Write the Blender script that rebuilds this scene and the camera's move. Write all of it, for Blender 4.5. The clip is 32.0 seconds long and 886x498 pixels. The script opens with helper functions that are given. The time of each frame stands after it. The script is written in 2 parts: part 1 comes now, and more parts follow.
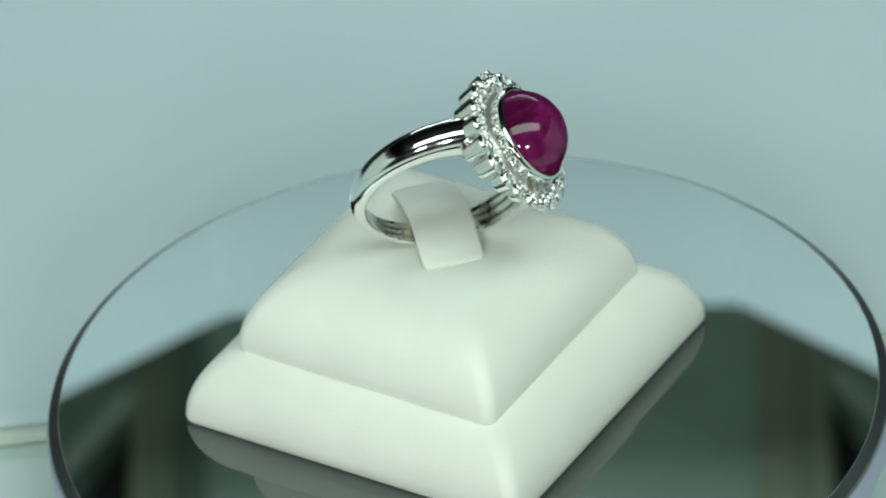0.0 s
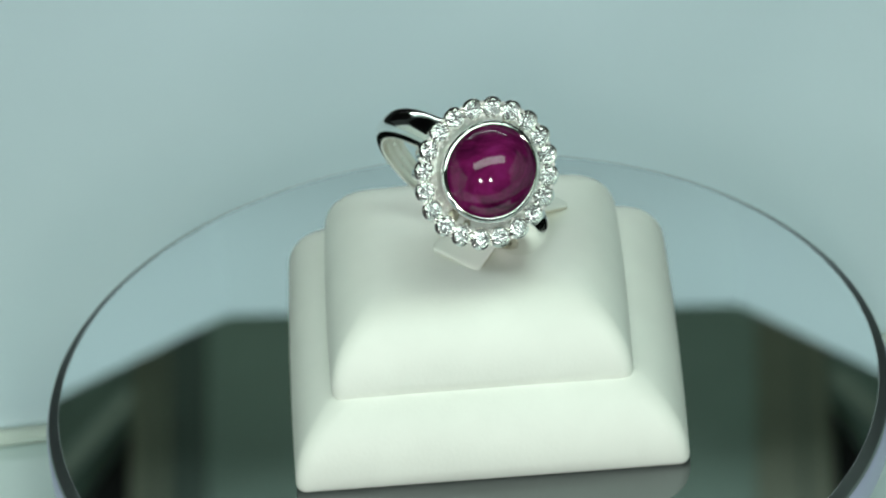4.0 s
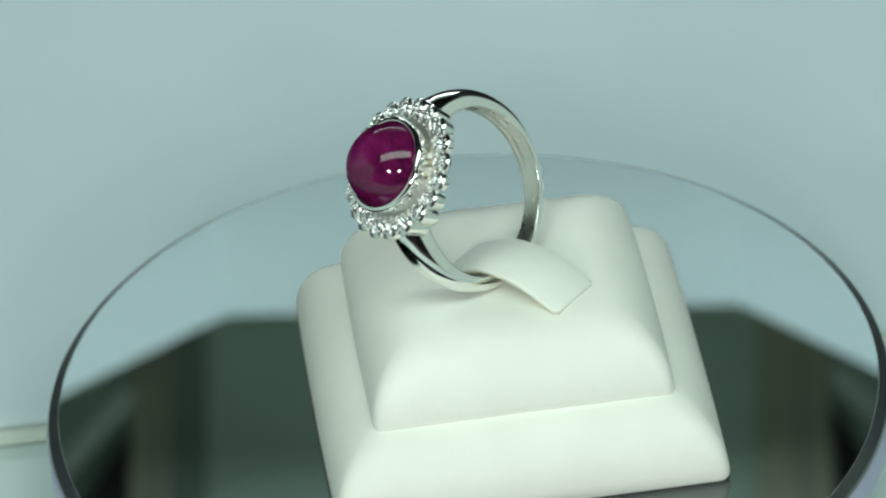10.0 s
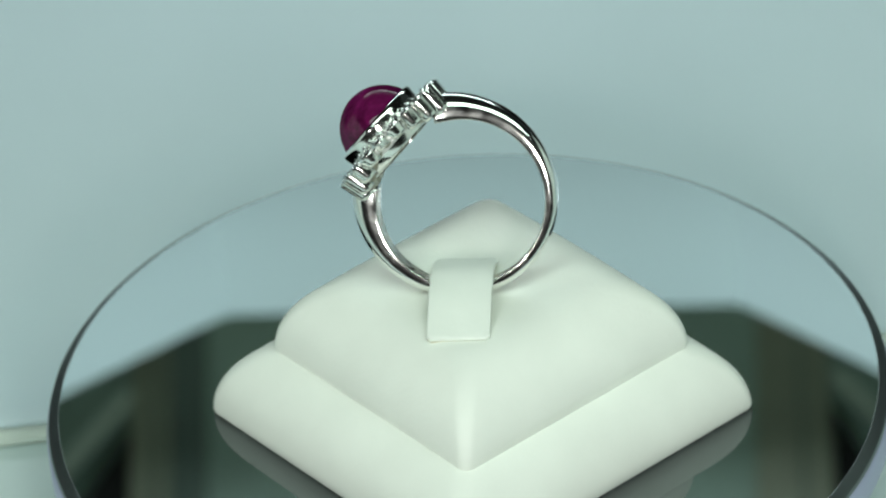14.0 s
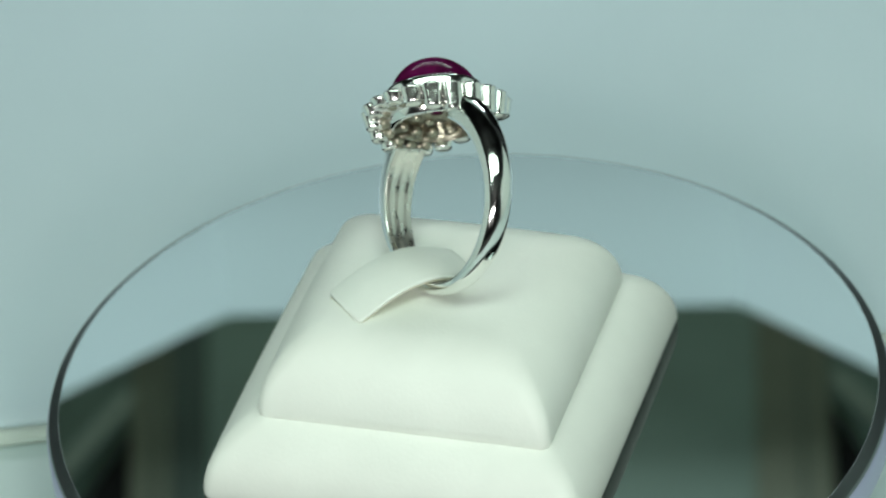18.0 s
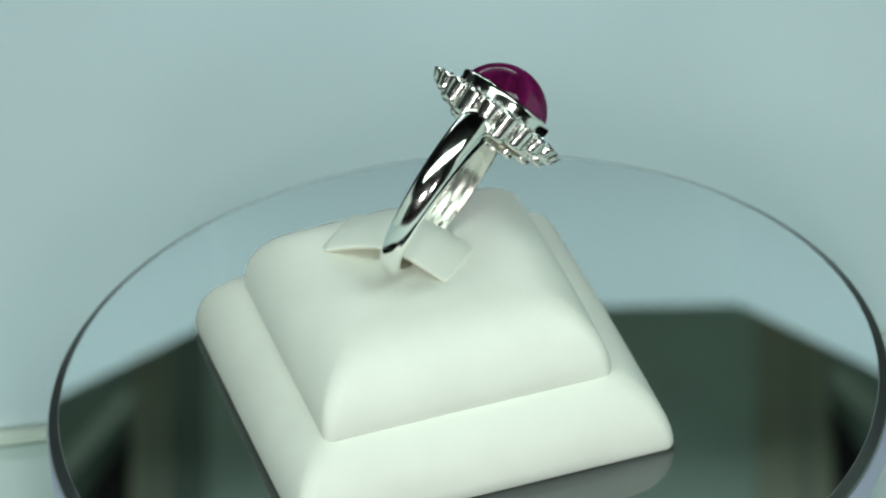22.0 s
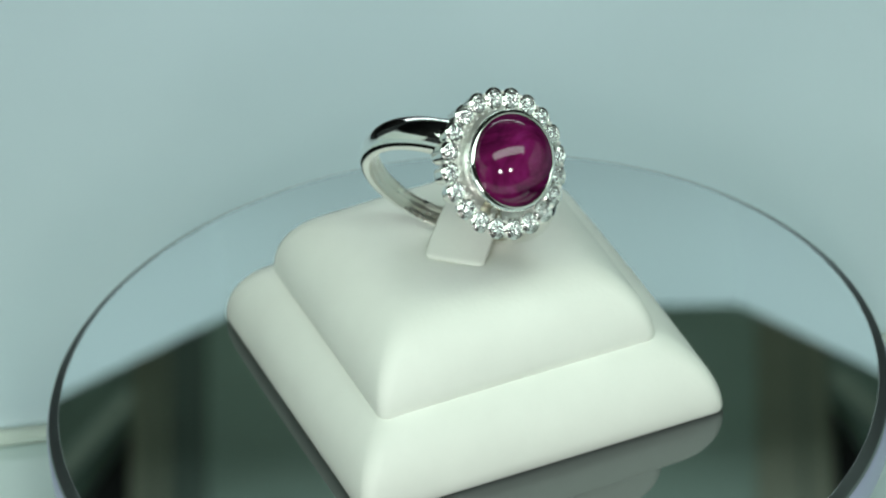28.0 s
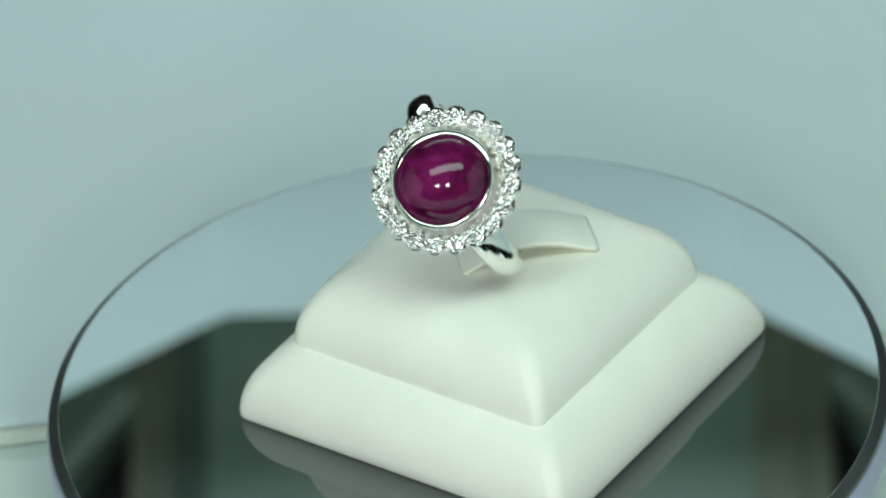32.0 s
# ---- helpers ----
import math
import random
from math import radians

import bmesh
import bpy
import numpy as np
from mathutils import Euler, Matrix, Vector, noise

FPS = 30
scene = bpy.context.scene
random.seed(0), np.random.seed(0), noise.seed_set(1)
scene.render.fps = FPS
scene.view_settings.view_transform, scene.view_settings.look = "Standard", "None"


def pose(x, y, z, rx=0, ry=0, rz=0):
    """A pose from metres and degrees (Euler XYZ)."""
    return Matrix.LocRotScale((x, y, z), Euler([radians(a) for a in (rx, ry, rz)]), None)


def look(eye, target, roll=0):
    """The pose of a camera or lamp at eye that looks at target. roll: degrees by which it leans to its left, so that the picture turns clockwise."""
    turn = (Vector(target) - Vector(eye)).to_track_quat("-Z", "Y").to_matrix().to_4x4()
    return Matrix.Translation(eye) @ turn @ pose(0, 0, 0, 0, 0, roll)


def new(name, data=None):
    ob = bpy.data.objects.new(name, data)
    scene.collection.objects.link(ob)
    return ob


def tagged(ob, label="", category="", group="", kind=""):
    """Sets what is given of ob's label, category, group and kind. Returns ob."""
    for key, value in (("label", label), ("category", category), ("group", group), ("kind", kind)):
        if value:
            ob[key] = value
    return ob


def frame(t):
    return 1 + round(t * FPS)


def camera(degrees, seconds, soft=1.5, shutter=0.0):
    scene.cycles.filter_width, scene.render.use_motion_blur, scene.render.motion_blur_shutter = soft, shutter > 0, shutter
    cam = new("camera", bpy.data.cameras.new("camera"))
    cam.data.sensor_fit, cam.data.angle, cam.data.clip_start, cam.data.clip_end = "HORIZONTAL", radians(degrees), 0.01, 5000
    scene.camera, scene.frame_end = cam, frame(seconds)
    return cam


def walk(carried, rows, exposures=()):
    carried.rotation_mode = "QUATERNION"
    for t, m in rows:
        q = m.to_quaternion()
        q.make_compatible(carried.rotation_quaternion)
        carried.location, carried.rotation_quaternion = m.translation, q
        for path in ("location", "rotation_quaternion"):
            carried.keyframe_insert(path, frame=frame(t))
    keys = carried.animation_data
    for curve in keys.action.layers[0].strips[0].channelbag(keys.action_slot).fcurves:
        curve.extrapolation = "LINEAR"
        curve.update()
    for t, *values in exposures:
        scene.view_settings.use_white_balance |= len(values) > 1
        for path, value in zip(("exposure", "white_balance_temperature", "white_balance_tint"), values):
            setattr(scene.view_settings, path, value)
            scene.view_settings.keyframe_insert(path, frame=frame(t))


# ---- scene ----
# All lengths below are written in millimetres and scaled by MM.
MM = 0.001
TURN_SECONDS = 25.437         # one turn of the platter
END = 32.0


def mm(x, y, z):
    return Vector((x * MM, y * MM, z * MM))


# ---- camera: a tripod in front of the turntable ----
cam = camera(8.5, END, soft=2.1)
EYE = mm(0.0, -491.36, 358.21)
AHEAD = Vector((-0.002773, 0.820535, -0.571590))
CAM_POSE = look(EYE, EYE + AHEAD, -4.531)
walk(cam, [(0.0, CAM_POSE), (END, CAM_POSE)], exposures=[(0.0, 0.0), (END, 0.0)])
cam.data.dof.use_dof = True
cam.data.dof.focus_distance = 0.585
cam.data.dof.aperture_fstop = 40.0

# ---- light ----
world = bpy.data.worlds.new("dim_room")
world.use_nodes = True
scene.world = world
world.node_tree.nodes["Background"].inputs[0].default_value = (0.75, 0.95, 0.92, 1)
world.node_tree.nodes["Background"].inputs[1].default_value = 0.03


def area_lamp(name, eye, target, power, size_x, size_y, colour, shape="RECTANGLE"):
    data = bpy.data.lights.new(name, "AREA")
    data.shape, data.size, data.size_y = shape, size_x * MM, size_y * MM
    data.energy, data.color = power, colour
    ob = new(name, data)
    ob.matrix_world = look(eye, target)
    return ob


RING_MID = mm(2, 1, 25)
# strip light across the front of the tent, above the lens
area_lamp("strip_light", mm(18, -108, 240), RING_MID, 0.45, 370, 80, (0.80, 1.0, 0.88))
# the two round lamps behind the tripod
area_lamp("front_lamp", mm(-105, -318, 140), RING_MID, 0.27, 46, 46, (0.95, 0.97, 0.92), "DISK")
area_lamp("front_lamp", mm(42, -330, 140), RING_MID, 0.27, 46, 46, (0.95, 0.97, 0.92), "DISK")


# lamp behind the translucent rear screen
for sx, sy, ang, wide in ((-20, 283.7, 0, 117), (-108.7, 243.2, 40, 67.5), (68.6, 243.2, -40, 67.5)):
    back = pose(0, 0, 0, 0, 0, -5.5)
    eye = back @ mm(sx, sy, 152)
    aim = back @ (mm(sx, sy, 152) + mm(100 * math.sin(radians(ang)), -100 * math.cos(radians(ang)), 0))
    area_lamp("screen_lamp", eye, aim, 0.142 * wide / 90, wide, 40, (0.90, 1.0, 1.01))
# added fill, hidden behind the screen, that brightens the hood like spill from those lamps
area_lamp("hood_fill", mm(1, 328.7, 137.5), mm(1, 310.7, 218.5), 0.058, 198, 27, (0.82, 1.0, 0.84))


# ---- materials ----
def material(name, colour, rough=0.5, metal=0.0, **more):
    m = bpy.data.materials.new(name)
    m.use_nodes = True
    b = m.node_tree.nodes["Principled BSDF"]
    b.inputs["Base Color"].default_value = (*colour, 1)
    b.inputs["Roughness"].default_value = rough
    b.inputs["Metallic"].default_value = metal
    for key, value in more.items():
        b.inputs[key.replace("_", " ")].default_value = value
    return m


def vary(m, scale, amount, detail=4.0, target="Base Color", low=None, high=None, coords="Object"):
    """Noise between two values of one input of the surface."""
    nt = m.node_tree
    b = nt.nodes["Principled BSDF"]
    tc, no, ra = nt.nodes.new("ShaderNodeTexCoord"), nt.nodes.new("ShaderNodeTexNoise"), nt.nodes.new("ShaderNodeValToRGB")
    no.inputs["Scale"].default_value, no.inputs["Detail"].default_value = scale, detail
    nt.links.new(tc.outputs[coords], no.inputs["Vector"])
    nt.links.new(no.outputs["Fac"], ra.inputs["Fac"])
    if low is None:
        c = b.inputs["Base Color"].default_value[:3]
        low, high = [v * (1 - amount) for v in c], [min(1, v * (1 + amount)) for v in c]
    ra.color_ramp.elements[0].position, ra.color_ramp.elements[1].position = 0.3, 0.7
    ra.color_ramp.elements[0].color, ra.color_ramp.elements[1].color = (*low, 1), (*high, 1)
    nt.links.new(ra.outputs["Color"], b.inputs[target])
    return m


def bump(m, scale, strength, distance, detail=3.0, stretch=(1, 1, 1)):
    nt = m.node_tree
    b = nt.nodes["Principled BSDF"]
    tc, mp = nt.nodes.new("ShaderNodeTexCoord"), nt.nodes.new("ShaderNodeMapping")
    no, bu = nt.nodes.new("ShaderNodeTexNoise"), nt.nodes.new("ShaderNodeBump")
    mp.inputs["Scale"].default_value = stretch
    no.inputs["Scale"].default_value, no.inputs["Detail"].default_value = scale, detail
    bu.inputs["Strength"].default_value, bu.inputs["Distance"].default_value = strength, distance
    nt.links.new(tc.outputs["Object"], mp.inputs["Vector"])
    nt.links.new(mp.outputs["Vector"], no.inputs["Vector"])
    nt.links.new(no.outputs["Fac"], bu.inputs["Height"])
    nt.links.new(bu.outputs["Normal"], b.inputs["Normal"])
    return m


SILVER = bump(vary(material("polished_silver", (0.90, 0.90, 0.88), 0.07, 1.0), 900, 0, target="Roughness",
                   low=(0.08,) * 3, high=(0.16,) * 3), 700, 0.04, 0.0002)
SILVER_CUP = bump(material("silver_settings", (0.88, 0.88, 0.85), 0.16, 1.0), 1500, 0.10, 0.0002)
SILVER_PALE = bump(material("frosted_silver", (0.93, 0.93, 0.91), 0.38, 1.0), 1800, 0.2, 0.0002)
SILVER_IN = bump(vary(material("brushed_silver", (0.88, 0.86, 0.80), 0.3, 1.0), 700, 0, target="Roughness",
                      low=(0.22,) * 3, high=(0.36,) * 3), 500, 0.05, 0.0002)
# silver under the setting; its dark brownish reflections are put into the base colour
SATIN_TINTED = bump(material("satin_silver_tinted", (0.43, 0.40, 0.32), 0.3, 1.0), 900, 0.5, 0.0004)
LEATHER = bump(vary(material("white_leatherette", (0.90, 0.925, 0.87), 0.55), 120, 0.03), 2600, 0.12, 0.0002)
STRAP = bump(vary(material("white_strap", (0.87, 0.91, 0.855), 0.6), 200, 0.03), 2600, 0.12, 0.0002)
MIRROR = vary(material("platter_mirror", (0.192, 0.214, 0.216), 0.01, 1.0), 60, 0, target="Roughness",
              low=(0.002,) * 3, high=(0.006,) * 3)
GLASS_EDGE = material("platter_bevel", (0.16, 0.185, 0.19), 0.3, 0.8)
RIM = material("platter_rim", (0.46, 0.46, 0.64), 0.38, 0.5)
DRUM = vary(material("drum_plastic", (0.30, 0.34, 0.32), 0.45), 80, 0.15)
PAPER = bump(vary(material("backdrop_paper", (0.58, 0.705, 0.745), 0.85), 14, 0.03), 900, 0.15, 0.0003)
SHEET = vary(material("white_sheet", (0.60, 0.72, 0.71), 0.8), 20, 0.03)
HOOD = vary(material("hood_cloth", (0.38, 0.50, 0.42), 0.9), 30, 0.12)
HOOD_SHADE = vary(material("hood_cloth_dark", (0.16, 0.21, 0.18), 0.9), 40, 0.15)
BATTEN = vary(material("hood_batten", (0.32, 0.34, 0.25), 0.8), 60, 0.12)
LINING = material("strap_lining", (0.72, 0.70, 0.56), 0.8)
BLACK = vary(material("black_cloth", (0.012, 0.013, 0.012), 0.9), 50, 0.3)
SIDE = vary(material("side_cloth", (0.78, 0.86, 0.81), 0.9), 20, 0.04)
TRIM = vary(material("olive_binding", (0.53, 0.61, 0.55), 0.8), 60, 0.1)
FITTING = material("grey_lens", (0.20, 0.24, 0.24), 0.2)
PIPING = material("tent_piping", (0.62, 0.72, 0.60), 0.8)


def screen_cloth():
    """Thin white cloth that lets the lamp behind it glow through."""
    m = bpy.data.materials.new("screen_cloth")
    m.use_nodes = True
    nt = m.node_tree
    nt.nodes.remove(nt.nodes["Principled BSDF"])
    mix, dif, tra = nt.nodes.new("ShaderNodeMixShader"), nt.nodes.new("ShaderNodeBsdfDiffuse"), nt.nodes.new("ShaderNodeBsdfTranslucent")
    dif.inputs["Color"].default_value = (0.60, 0.74, 0.74, 1)
    tra.inputs["Color"].default_value = (0.62, 0.74, 0.74, 1)
    nt.links.new(dif.outputs[0], mix.inputs[1])
    nt.links.new(tra.outputs[0], mix.inputs[2])
    nt.links.new(mix.outputs[0], nt.nodes["Material Output"].inputs[0])
    return m


SCREEN = screen_cloth()


def ruby():
    """Dark red body with a thin even polish over it."""
    m = material("ruby", (0.14, 0.006, 0.08), 0.3)
    vary(m, 210, 0, detail=8, low=(0.045, 0.003, 0.023), high=(0.15, 0.009, 0.078))
    nt = m.node_tree
    # cloudy veils and small bright inclusions
    ramp = nt.nodes["Color Ramp"].color_ramp
    ramp.elements[0].position, ramp.elements[1].position = 0.36, 0.58
    veil = ramp.elements.new(0.72)
    veil.color = (0.21, 0.016, 0.125, 1)
    nt.nodes["Noise Texture"].inputs["Roughness"].default_value = 0.62
    nt.nodes["Noise Texture"].inputs["Distortion"].default_value = 0.8
    b = nt.nodes["Principled BSDF"]
    b.inputs["Specular IOR Level"].default_value = 0.0
    b.inputs["Subsurface Weight"].default_value = 0.15
    b.inputs["Subsurface Radius"].default_value = (0.004, 0.0006, 0.002)
    b.inputs["Subsurface Scale"].default_value = 0.5
    mix, gloss = nt.nodes.new("ShaderNodeMixShader"), nt.nodes.new("ShaderNodeBsdfGlossy")
    mix.inputs[0].default_value = 0.05
    gloss.inputs["Roughness"].default_value = 0.045
    nt.links.new(b.outputs[0], mix.inputs[1])
    nt.links.new(gloss.outputs[0], mix.inputs[2])
    nt.links.new(mix.outputs[0], nt.nodes["Material Output"].inputs[0])
    return m


RUBY = ruby()
DIAMOND = material("diamond", (0.95, 0.96, 0.97), 0.03, 0.88)


def sparkle(m):
    """Tiny inner facets."""
    nt = m.node_tree
    tc, vo, bu = nt.nodes.new("ShaderNodeTexCoord"), nt.nodes.new("ShaderNodeTexVoronoi"), nt.nodes.new("ShaderNodeBump")
    vo.inputs["Scale"].default_value = 4200
    bu.inputs["Strength"].default_value, bu.inputs["Distance"].default_value = 0.55, 0.00012
    nt.links.new(tc.outputs["Object"], vo.inputs["Vector"])
    nt.links.new(vo.outputs["Distance"], bu.inputs["Height"])
    nt.links.new(bu.outputs["Normal"], nt.nodes["Principled BSDF"].inputs["Normal"])


sparkle(DIAMOND)


# ---- mesh helpers ----
def part(name, bm, mat, parent=None, label="", smooth=True):
    me = bpy.data.meshes.new(name)
    bm.normal_update()
    bm.to_mesh(me)
    bm.free()
    me.materials.append(mat)
    if smooth:
        for poly in me.polygons:
            poly.use_smooth = True
    ob = new(name, me)
    if parent is not None:
        ob.parent = parent
    if label:
        ob["label"] = label
    return ob


def empty(name, m=None):
    ob = new(name)
    ob.empty_display_size = 0.005
    if m is not None:
        ob.matrix_world = m
    return ob


def grid_mesh(rings, close_u=True, cap_start=False, cap_end=False):
    """A skin over rings of equal numbers of points (millimetres)."""
    bm = bmesh.new()
    rows = [[bm.verts.new(mm(*p)) for p in ring] for ring in rings]
    n = len(rows[0])
    for a, b in zip(rows, rows[1:]):
        for i in range(n if close_u else n - 1):
            j = (i + 1) % n
            bm.faces.new((a[i], a[j], b[j], b[i]))
    if cap_start:
        bm.faces.new(list(reversed(rows[0])))
    if cap_end:
        bm.faces.new(rows[-1])
    bmesh.ops.recalc_face_normals(bm, faces=bm.faces)
    return bm


def lathe(profile, n=96):
    """A solid of revolution about z from (radius, z) pairs."""
    return grid_mesh([[(r * math.cos(2 * math.pi * i / n), r * math.sin(2 * math.pi * i / n), z) for i in range(n)]
                      for r, z in profile], True, True, True)


def box(x0, x1, y0, y1, z0, z1, bevel=0.0):
    bm = bmesh.new()
    bmesh.ops.create_cube(bm, size=1)
    for v in bm.verts:
        v.co = mm(x0 + (v.co.x + 0.5) * (x1 - x0), y0 + (v.co.y + 0.5) * (y1 - y0), z0 + (v.co.z + 0.5) * (z1 - z0))
    if bevel:
        bmesh.ops.bevel(bm, geom=bm.edges[:], offset=bevel * MM, segments=3, affect="EDGES")
    return bm


def rounded_square(half, radius, z, n=8, bulge=0.0):
    """Points of a square with rounded corners; its sides bow out by bulge."""
    pts = []
    for k, (sx, sy) in enumerate(((1, 1), (-1, 1), (-1, -1), (1, -1))):
        for i in range(n + 1):
            a = math.pi / 2 * (k + i / n)
            pts.append((sx * (half - radius) + radius * math.cos(a), sy * (half - radius) + radius * math.sin(a), z))
        nx = ((-1, 1), (-1, -1), (1, -1), (1, 1))[k]
        a0, a1 = pts[-1], (nx[0] * (half - radius) + radius * math.cos(math.pi / 2 * (k + 1)),
                           nx[1] * (half - radius) + radius * math.sin(math.pi / 2 * (k + 1)), z)
        out = (math.cos(math.pi / 2 * (k + 1)), math.sin(math.pi / 2 * (k + 1)))
        for i in range(1, 12):
            f = i / 12
            b = bulge * 4 * f * (1 - f)
            pts.append((a0[0] + (a1[0] - a0[0]) * f + out[0] * b, a0[1] + (a1[1] - a0[1]) * f + out[1] * b, z))
    return pts


# ---- the place round the turntable ----
SCREEN_TURN = pose(0, 0, 0, 0, 0, -5.5)
HOOD_TURN = pose(0, 0, 0, 0, 0, -3.5)
PAPER_TURN = pose(0, 0, 0, 0, 0, 3.0)
FLOOR_Z = -14.5
DISC_Z = -1.45    # top of the mirror


def put(ob, label, category, m=None):
    if m is not None:
        ob.matrix_world = m
    return tagged(ob, label, category, kind="structure")


def paper_sheet():
    """Flat paper with a slightly rounded front edge."""
    prof = [(21.7, FLOOR_Z - 1.6), (20.7, FLOOR_Z - 1.2), (20.5, FLOOR_Z - 0.6), (21.1, FLOOR_Z - 0.1), (22.8, FLOOR_Z), (90, FLOOR_Z), (150, FLOOR_Z)]
    return grid_mesh([[(x, y, z) for x in (-290, -200, -80, 0, 80, 200, 290)] for y, z in prof], False)


MID = -20      # middle of the hung screen, in its own axes


def folded_screen():
    """Hung screen in three folds: a middle panel and two wings that come forward."""
    plan = [(-101.2, 182), (-58.1, 218.9), (-38.5, 235.6), (38.5, 235.6), (58.1, 218.9), (101.2, 182)]
    rows = [[(MID + x, y, z) for x, y in plan] for z in (124.73, 138.53, 157.42)]
    rows.append([(MID + x * 1.004, y + 0.4, 157.73) for x, y in plan])
    return grid_mesh(rows, False)


def plate(points, z, thick=3.0):
    """A flat panel over a list of plan points."""
    return grid_mesh([[(x, y, z) for x, y in points], [(x, y, z + thick) for x, y in points]], True, True, True)


put(part("backdrop", paper_sheet(), PAPER), "pale blue-white paper under and behind the turntable", "backdrop", PAPER_TURN)
put(part("trim", box(-290, 290, 18.4, 20.45, FLOOR_Z - 2.2, FLOOR_Z - 0.35, 0.5), TRIM), "olive binding along the front edge of the paper", "trim", PAPER_TURN)
put(part("tabletop", box(-290, 290, -130, 160, FLOOR_Z - 8, FLOOR_Z - 2.0, 1.0), SHEET), "pale white board under the paper", "table top")
put(part("floor", box(-800, 800, -900, 800, FLOOR_Z - 16, FLOOR_Z - 9), BLACK), "black floor of the dim room", "floor")


# out-of-view reflectors, added to fill the cushion's sides and grey the silver
def side_cloth(s):
    plan = [(210 * s, -150), (210 * s, -70), (210 * s, 0), (205 * s, 90)]
    rows = [[(x, y, z) for x, y in plan] for z in (FLOOR_Z - 9, 120)]
    rows += [[(x + 3 * s, y + 2, z) for x, y in plan] for z in (120, FLOOR_Z - 9)]
    return grid_mesh(rows, False)


put(part("bounce_west", side_cloth(-1), SIDE, smooth=False), "unseen grey-white side cloth, added as a reflector beside the turntable", "wall")
put(part("bounce_east", side_cloth(1), SIDE, smooth=False), "unseen grey-white side cloth, added as a reflector beside the turntable", "wall")
put(part("wall_north", box(-800, 800, 800, 806, FLOOR_Z - 9, 540), BLACK), "black curtain at the rear", "wall")
put(part("wall_south", box(-800, 800, -906, -900, FLOOR_Z - 9, 540), BLACK), "dark wall behind the tripod", "wall")
put(part("screen", folded_screen(), SCREEN, smooth=False), "white cloth light screen hung behind in three folds", "screen", SCREEN_TURN)
HX = -16       # middle of the hood, in its own axes
put(part("ceiling", box(HX - 800, HX + 800, -900, 505, 470, 476), BLACK), "black cloth roof above the turntable", "ceiling", HOOD_TURN)
put(part("hood_roof", box(HX - 210, HX + 210, 246.4, 379.2, 224.03, 225.9), HOOD), "grey-green cloth hood behind the screen", "hood", HOOD_TURN)


def hood_parts():
    root = empty("hood_frame", HOOD_TURN)
    tagged(root, "dark grey-green hood frame with battens over the turntable", "hood frame")
    near, far = 246, 374

    def strip(n0, n1, f0, f1):
        """A strip from the front to the rear edge of the hood; the seams spread slightly to the rear."""
        return [(n0, near), (n1, near), (f1, far), (f0, far)]

    part("middle_bay", plate(strip(-59.2, 27.6, -65.6, 29.8), 220.28), HOOD, root, "grey-green cloth bay", smooth=False)
    part("shade_strip", plate(strip(-65.0, -59.3, -72.2, -65.7), 219.9), HOOD_SHADE, root, "dark cloth strip", smooth=False)
    for n0, n1, f0, f1, n2, f2 in ((-71.8, -65.1, -77.6, -72.3, -67.8, -74.2), (27.8, 40.2, 30.0, 40.6, 35.3, 36.0)):
        part("batten", plate(strip(n0, n1, f0, f1), 218.6, 2.6), BATTEN, root, "olive batten", smooth=False)
        part("batten_seam", plate(strip(n2, n2 + 0.6, f2, f2 + 0.6), 218.3, 0.25), HOOD_SHADE, root, smooth=False)
    for apex, inner, outer in (((-73.9, 295.5), -72.0, -91.0), ((40.8, 294.0), 40.4, 57.0)):
        part("gap", plate([apex, (inner, near), (outer, near)], 219.9), BLACK, root, "black gap", smooth=False)
    for p0, p1, q0, q1 in (((-75.4, 303.5), (-73.5, 301.7), -105.5, -101.6), ((40.9, 299.3), (42.3, 301.2), 70.2, 74.5)):
        part("piping", plate([p0, p1, (q1, near), (q0, near)], 218.6, 1.2), PIPING, root, "pale piping", smooth=False)
    # round fitting in the middle of the hood
    mid_x, mid_y = -16.8, 277.4
    ring_rows = []
    for i in range(48):
        w = 2 * math.pi * i / 48
        ring_rows.append([(mid_x + (6.6 + 1.7 * math.cos(v)) * math.cos(w), mid_y + (6.6 + 1.7 * math.cos(v)) * math.sin(w), 218.8 + 1.3 * math.sin(v)) for v in [2 * math.pi * k / 12 for k in range(12)]])
    part("fitting_ring", grid_mesh(ring_rows + ring_rows[:1]), BLACK, root, "black round fitting")
    disc = lathe([(5.2, 218.9), (5.2, 218.6), (3.9, 218.0), (1.4, 217.5), (0.2, 217.4)], 48)
    for v in disc.verts:
        v.co += mm(mid_x, mid_y, 0)
    part("fitting_lens", disc, FITTING, root, "grey glossy lens")


hood_parts()


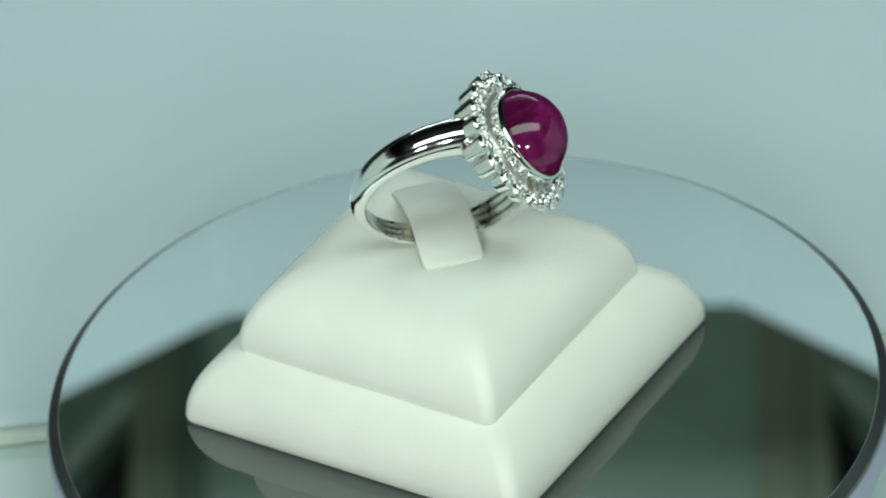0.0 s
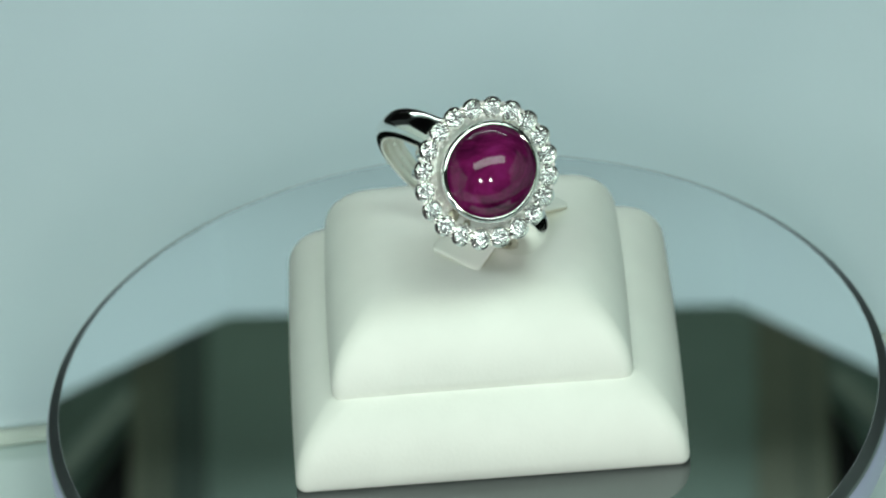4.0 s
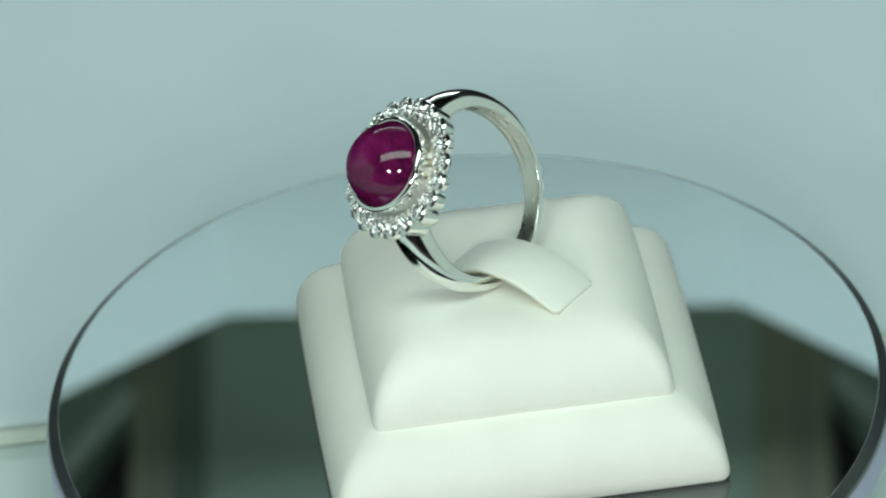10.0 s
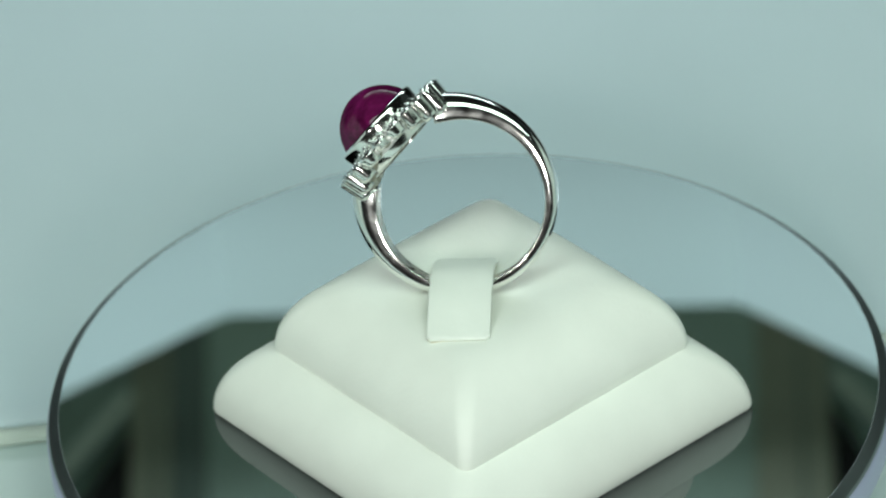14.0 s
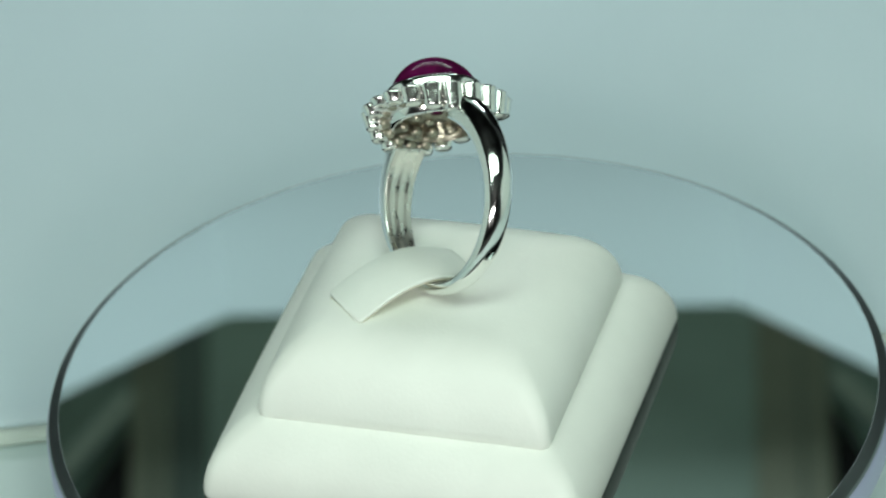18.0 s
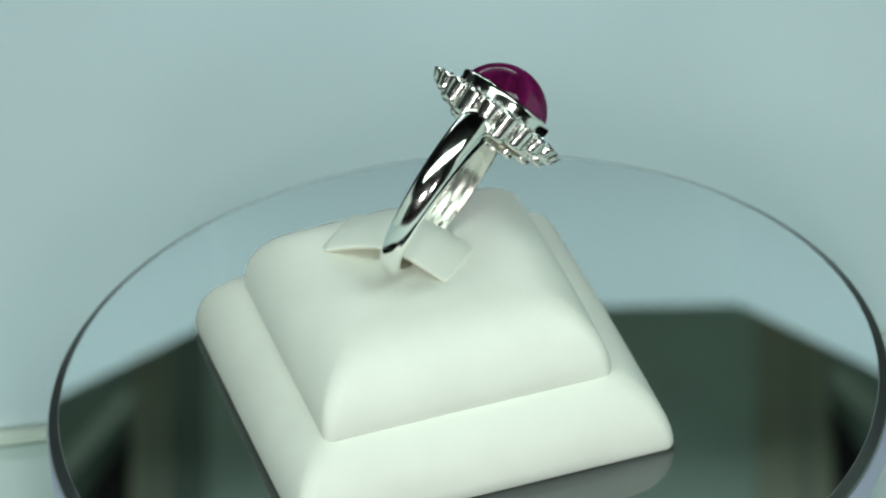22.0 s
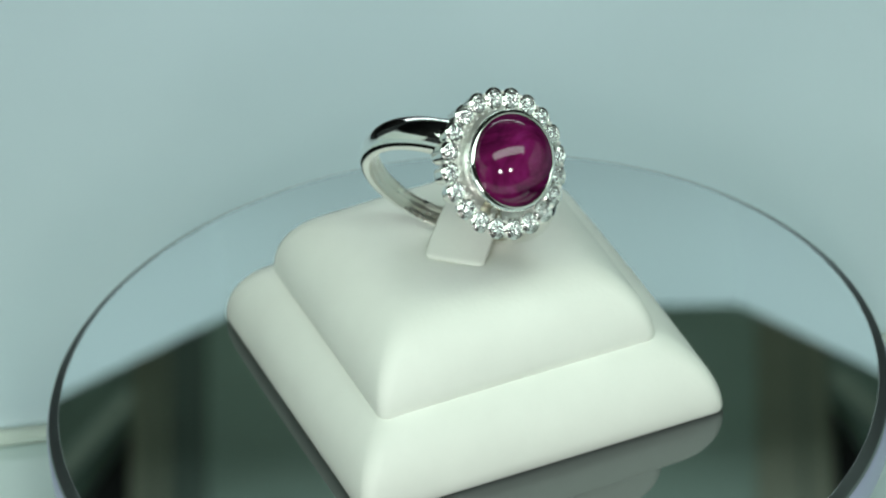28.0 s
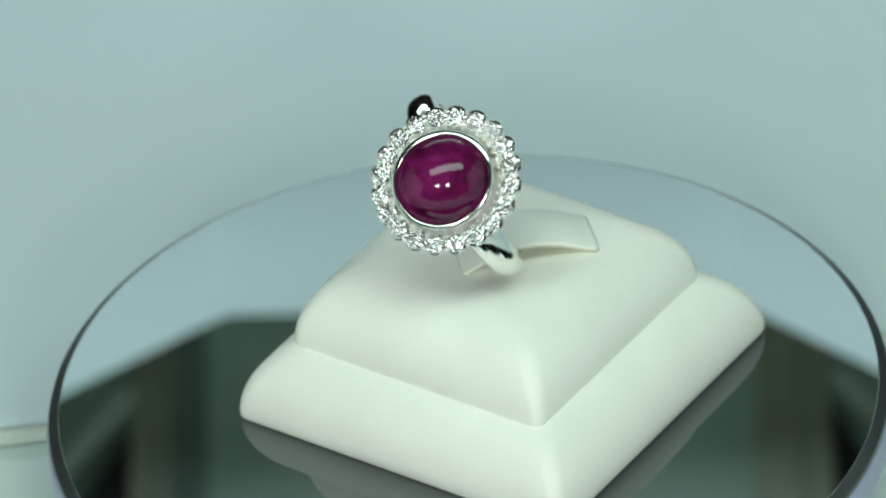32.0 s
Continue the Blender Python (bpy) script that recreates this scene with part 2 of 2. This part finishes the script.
def turntable():
    base = empty("turntable", pose(-0.27 * MM, 0.3 * MM, FLOOR_Z * MM))
    tagged(base, "round motorised turntable with a mirrored platter", "turntable")
    z = DISC_Z - FLOOR_Z
    part("drum", lathe([(34, -2.0), (36, -1.6), (36, z - 5.6), (34, z - 5.2)]), DRUM, base, "dark plastic drum")
    plat = empty("platter")
    plat.parent = base
    part("rim", lathe([(35.5, z - 5.3), (42.0, z - 5.3), (42.9, z - 5.0), (43.25, z - 4.4), (43.25, z - 1.5), (43.1, z - 1.1)], 160), RIM, plat, "bluish metal rim")
    part("bevel", lathe([(43.0, z - 1.15), (43.1, z - 1.05), (43.05, z - 0.8), (42.95, z - 0.66), (41.95, z - 0.01), (41.85, z - 0.02)], 320), GLASS_EDGE, plat, "dark bevelled glass edge", smooth=False)
    part("mirror", lathe([(41.9, z - 0.3), (41.9, z)], 240), MIRROR, plat, "grey mirror top", smooth=False)
    return plat


STAND_MID = (-2.181, 3.446)
STAND_TURN = 56.487


def display_stand():
    """Two stacked white cushions on a board."""
    root = empty("ring_display_stand", pose(STAND_MID[0] * MM, STAND_MID[1] * MM, 0, 0, 0, STAND_TURN))
    tagged(root, "two-tier white leatherette ring display stand on the mirror", "display stand")

    def pillow(half, z0, lip, under, width, height, top, power=1.8):
        rings = [rounded_square(half - under, 0.8, z0), rounded_square(half - under * 0.55, 1.0, z0 + lip * 0.2),
                 rounded_square(half - under * 0.15, 1.2, z0 + lip * 0.6), rounded_square(half, 1.3, z0 + lip)]
        for i in range(1, 21):
            a = math.pi / 2 * i / 20
            inset, rise = 1 - max(0.0, math.cos(a)) ** (2 / power), math.sin(a) ** (2 / power)
            rings.append(rounded_square(half - width * inset, 1.3 + 0.9 * i / 20, z0 + lip + height * rise, bulge=0.2))
        if top:
            h = half - width
            for f, dz in ((0.88, 0.0), (0.7, -0.12), (0.45, -0.28), (0.2, -0.36)):
                rings.append(rounded_square(h * f, 2.2 * f, z0 + lip + height + dz))
        return grid_mesh(rings, True, True, True)

    part("lower_cushion", pillow(19.78, DISC_Z, 0.6, 0.35, 6.75, 7.6, False, 1.95), LEATHER, root)
    top = part("upper_cushion", pillow(15.15, 5.9, 0.8, 0.5, 7.0, 7.65, True, 1.95), LEATHER, root)
    top.location = mm(-0.386, 0.128, 0)
    return root


RING_MID_LOCAL = Vector((-0.827, 1.202, 22.866))
HOLE = Vector((-0.1732, 0.8900, 0.4219)).normalized()
HEAD = Vector((0.7836, -0.1350, 0.6064))
HEAD = (HEAD - HOLE * HEAD.dot(HOLE)).normalized()


def ring_pose():
    z = HEAD.cross(HOLE)
    m = Matrix((HEAD, HOLE, z)).transposed().to_4x4()
    m.translation = RING_MID_LOCAL * MM
    return m


def ring():
    root = empty("ring", ring_pose())
    tagged(root, "silver ring with a domed purple-red stone in a scalloped diamond halo", "ring")
    # band: rounded outside, three soft ridges inside
    rings = []
    inner_r = 8.58
    for i in range(121):
        th = math.radians(33 + 294 * i / 120)
        s = min(1.0, abs(i - 60) / 57)
        thick, half = 1.2 + 1.55 * s ** 2.4, 1.02 + 0.78 * s
        base = inner_r - 0.55 * s ** 3
        # short flat flank under a smooth dome
        flank = 0.34 * thick
        edge = [(0.06, half * 0.97), (0.14, half), (flank * 0.6, half), (flank, half * 0.99)]
        edge += [(flank + (thick - flank) * math.sin(v) ** 0.9, half * 0.99 * math.cos(v) ** 0.85) for v in [math.pi / 2 * j / 9 for j in range(1, 9)]]
        sec = [(base + h, y) for h, y in edge] + [(base + thick, 0.0)] + [(base + h, -y) for h, y in reversed(edge)]
        for k in range(1, 20):
            y = -half + 2 * half * k / 20
            f = abs(y / half)
            sec.append((base + 0.06 * f ** 6 + 0.035 * (1 + math.cos(3 * math.pi * y / half + math.pi)), y))
        rings.append([(r * math.cos(th), y, r * math.sin(th)) for r, y in sec])
    band = part("band", grid_mesh(rings, True, True, True), SILVER, root)
    band.data.materials.append(SILVER_IN)
    for poly in band.data.polygons:
        if poly.normal.dot(Vector((poly.center.x, 0, poly.center.z))) < -0.5 * math.hypot(poly.center.x, poly.center.z):
            poly.material_index = 1
    # halo plate and bezel

    def about_x(bm, sy=1.0):
        for v in bm.verts:
            x, y, z = v.co
            v.co = (z, x * sy, y)
        bmesh.ops.recalc_face_normals(bm, faces=bm.faces)
        return bm

    TOP = 9.95
    OVAL = (1.019, 0.938)
    # the head sits a little twisted and off the middle of the band
    pivot = mm(TOP, 0, 0)
    TWIST = (Matrix.Translation(pivot + mm(-0.2515, -0.386, 0.204)) @ Matrix.Rotation(math.radians(-2.65), 4, "Z")
             @ Matrix.Rotation(math.radians(1.27), 4, "X") @ Matrix.Translation(-pivot))

    def head_part(name, bm, mat, label="", smooth=True, oval=True):
        for v in bm.verts:
            if oval:
                v.co.y *= OVAL[0]
                v.co.z *= OVAL[1]
            v.co = TWIST @ v.co
        return part(name, bm, mat, root, label, smooth)

    plate = grid_mesh([[(r * math.cos(2 * math.pi * i / 80), r * math.sin(2 * math.pi * i / 80), z) for i in range(80)]
                       for r, z in ((5.0, TOP - 0.9), (6.7, TOP - 0.9), (6.7, TOP - 0.35), (4.8, TOP - 0.25), (4.8, TOP - 2.0), (5.0, TOP - 0.9))])
    head_part("halo_plate", about_x(plate), SILVER_PALE)
    bez = grid_mesh([[(r * math.cos(2 * math.pi * i / 96), r * math.sin(2 * math.pi * i / 96), z) for i in range(96)]
                     for r, z in ((4.5, TOP - 2.2), (4.9, TOP - 2.0), (4.98, TOP + 0.1), (5.02, TOP + 0.35), (5.13, TOP + 1.1), (5.16, TOP + 1.3), (5.15, TOP + 1.46), (5.08, TOP + 1.6), (4.96, TOP + 1.69), (4.82, TOP + 1.74), (4.68, TOP + 1.75), (4.58, TOP + 1.68), (4.53, TOP + 1.5), (4.5, TOP + 1.1), (4.5, TOP - 2.2))])
    def depth(w):
        """How far the setting reaches down: shallow over the finger, deep towards the shoulders."""
        return 0.9 + 2.15 * abs(math.sin(w)) ** 1.5

    gal = []
    for q, z, wave in ((0.6, TOP - 0.75, 0), (4.7, TOP - 0.8, 0), (5.2, TOP - 0.85, 0.05), (5.7, TOP - 0.85, 0.08), (6.05, TOP - 0.75, 0.1), (6.1, TOP - 0.6, 0.1), (0.6, TOP - 0.55, 0), (0.6, TOP - 0.75, 0)):
        gal.append([((q + wave * math.cos(20 * w)) * math.cos(w), (q + wave * math.cos(20 * w)) * math.sin(w), z - wave * 0.8 * math.cos(20 * w)) for w in [2 * math.pi * i / 160 for i in range(160)]])
    gal = grid_mesh(gal)
    head_part("gallery", about_x(gal), SATIN_TINTED, "satin underside of the setting, with reflected tone in its colour")
    # rows of cast knobs under the stones, along the finger's curve
    for count, rad, size in ((20, 5.35, 0.72), (14, 4.0, 0.66), (7, 2.2, 0.6)):
        for j in range(count):
            w = 2 * math.pi * (j + 0.5 * (count == 14)) / count
            z = TOP - 0.75 - (depth(w) - 0.75) * (rad / 6.2) ** 2 + 0.3
            knob = bmesh.new()
            bmesh.ops.create_icosphere(knob, subdivisions=2, radius=size * MM)
            for v in knob.verts:
                v.co.z *= 0.8
                v.co += mm(rad * math.cos(w), rad * math.sin(w), z + 0.12 * math.sin(7 * j))
            head_part("knob", about_x(knob), SATIN_TINTED)
    head_part("bezel", about_x(bez), SILVER, "plain polished bezel")
    cap = [4.57 * (1 - i / 24) for i in range(24)]
    dome = [(q, TOP + 1.55 + 4.7 * (math.sqrt(1 - (q / 4.75) ** 2) - 0.2685)) for q in cap]
    head_part("cabochon", about_x(lathe([(4.1, TOP - 0.5), (4.5, TOP + 0.6)] + dome + [(0.02, TOP + 1.55 + 4.7 * 0.7315)], 96)), RUBY, "domed translucent purple-red stone")
    n = 20
    for k in range(n):
        a = 2 * math.pi * k / n - 0.018
        ca, sa = math.cos(a), math.sin(a)

        def at(rad, cx, x, m=20, power=3.0):
            pts = []
            for i in range(m):
                w = 2 * math.pi * i / m
                cw, sw = math.cos(w), math.sin(w)
                f = rad / (abs(cw) ** power + abs(sw) ** power) ** (1 / power)
                pts.append((x, (cx + f * cw) * ca - f * sw * sa, (cx + f * cw) * sa + f * sw * ca))
            return pts

        deep = depth(a)
        low = TOP - deep
        inn = 6.5 - 0.05 * deep
        cup = grid_mesh([at(0.45, inn, low, power=2.2), at(0.72, inn, low + 0.05, power=2.3), at(0.86, inn + 0.02, low + 0.18, power=2.4), at(0.92, inn + 0.03, low + 0.42, power=2.5), at(1.12, 6.54, TOP - 0.34, power=2.3), at(1.14, 6.57, TOP - 0.24, power=2.1),
                         at(1.16, 6.58, TOP - 0.17, power=2.0), at(1.15, 6.58, TOP - 0.13, power=2.0), at(1.135, 6.577, TOP - 0.115, power=2.0), at(0.965, 6.547, TOP + 0.037, power=2.0), at(0.95, 6.545, TOP + 0.05, power=2.0), at(0.93, 6.54, TOP + 0.06, power=2.0), at(0.9, 6.54, TOP + 0.06, power=2.0),
                         at(0.89, 6.54, TOP - 0.02, power=2.0), at(0.85, 6.55, TOP - 0.3, power=2.0), at(0.3, 6.55, TOP - 0.6, power=2.0)], True, True, True)
        head_part("setting_cup", cup, SILVER_CUP)
        jit = random.Random(k)

        def star(rad, x, m=16, wob=0.0, odd=1.0):
            pts = []
            for i in range(m):
                ang = 2 * math.pi * (i + 0.5 * k) / m
                rr = rad * (odd if i % 2 else 1.0) * (1 + jit.uniform(-wob, wob))
                y, z = 6.55 + rr * math.cos(ang), rr * math.sin(ang)
                pts.append((x + jit.uniform(-wob, wob) * 0.5, y * ca - z * sa, y * sa + z * ca))
            return pts

        gem = grid_mesh([star(0.2, TOP - 0.6), star(0.85, TOP - 0.14), star(0.88, TOP - 0.02, wob=0.02), star(0.77, TOP + 0.08, wob=0.12, odd=0.93),
                         star(0.62, TOP + 0.14, wob=0.2, odd=0.86), star(0.5, TOP + 0.2, wob=0.22, odd=0.8), star(0.33, TOP + 0.16, wob=0.3, odd=0.8),
                         star(0.16, TOP + 0.2, wob=0.4, odd=0.7)], True, True, True)
        bmesh.ops.triangulate(gem, faces=gem.faces[:])
        head_part("diamond", gem, DIAMOND, smooth=False)
        a2 = 2 * math.pi * (k + 0.5) / n - 0.018
        for a3, r2, rad in ((a2, 5.78, 0.20), (a, 5.42, 0.16), (a2, 5.4, 0.16), (a2, 7.2, 0.16)):
            bead = bmesh.new()
            bmesh.ops.create_icosphere(bead, subdivisions=1, radius=rad * MM)
            bmesh.ops.translate(bead, verts=bead.verts, vec=mm(TOP - 0.08, r2 * math.cos(a3), r2 * math.sin(a3)))
            head_part("bead", bead, SILVER_PALE)
    return root


def strap():
    """Loop of white strap that holds the ring's foot on the cushion."""
    FOOT = 0.46      # where the ring's foot lies along the strap
    a, b = Vector((-3.5, 13.4, 13.7)), Vector((-0.6, -0.35, 13.7))
    along = (a - b).normalized()
    side = Vector((-along.y, along.x, 0)).normalized()
    mid = (a + b) / 2
    root = empty("holding_strap", Matrix.Translation(mm(mid.x, mid.y, 13.5)))
    tagged(root, "short white leatherette strap arched over the ring's foot", "strap")

    def layer(t0, t1, width):
        rings = []
        for i in range(41):
            f = i / 40
            p = b.lerp(a, f) - mid
            # rise quickly to the ring's foot, then fall slowly to the long end
            g = f / FOOT if f < FOOT else (1 - f) / (1 - FOOT)
            lift = 0.5 * max(0.0, (f - FOOT) / (1 - FOOT)) + 0.2 * max(0.0, (FOOT - f) / FOOT)
            p.z = 2.45 * (math.sin(math.pi / 2 * g) ** 1.15) + 0.12 + lift
            end = min(f, 1 - f) * (a - b).length
            half = width - (0.4 - math.sqrt(max(0, 0.16 - (0.4 - min(end, 0.4)) ** 2)))
            rings.append([(p.x + side.x * w, p.y + side.y * w, p.z + t) for w, t in
                          ((-half, t0), (half, t0), (half, t1 - 0.1), (half - 0.15, t1), (0, t1 + 0.04), (-half + 0.15, t1), (-half, t1 - 0.1))])
        return grid_mesh(rings, True, True, True)

    part("face", layer(0.25, 0.6, 3.15), STRAP, root)
    part("lining", layer(0.0, 0.25, 3.05), LINING, root, "cream cut edge and lining")
    return root


PLATTER = turntable()
STAND = display_stand()
RING = ring()
LOOP = strap()


def motions():
    """The platter turns clockwise at an even pace and carries the stand, the strap and the ring."""
    times = [0.5 * i for i in range(int(END / 0.5) + 1)]
    for thing in (PLATTER, STAND, RING, LOOP):
        rest = thing.matrix_basis.copy()
        walk(thing, [(t, Matrix.Rotation(-2 * math.pi * t / TURN_SECONDS, 4, "Z") @ rest) for t in times])


motions()
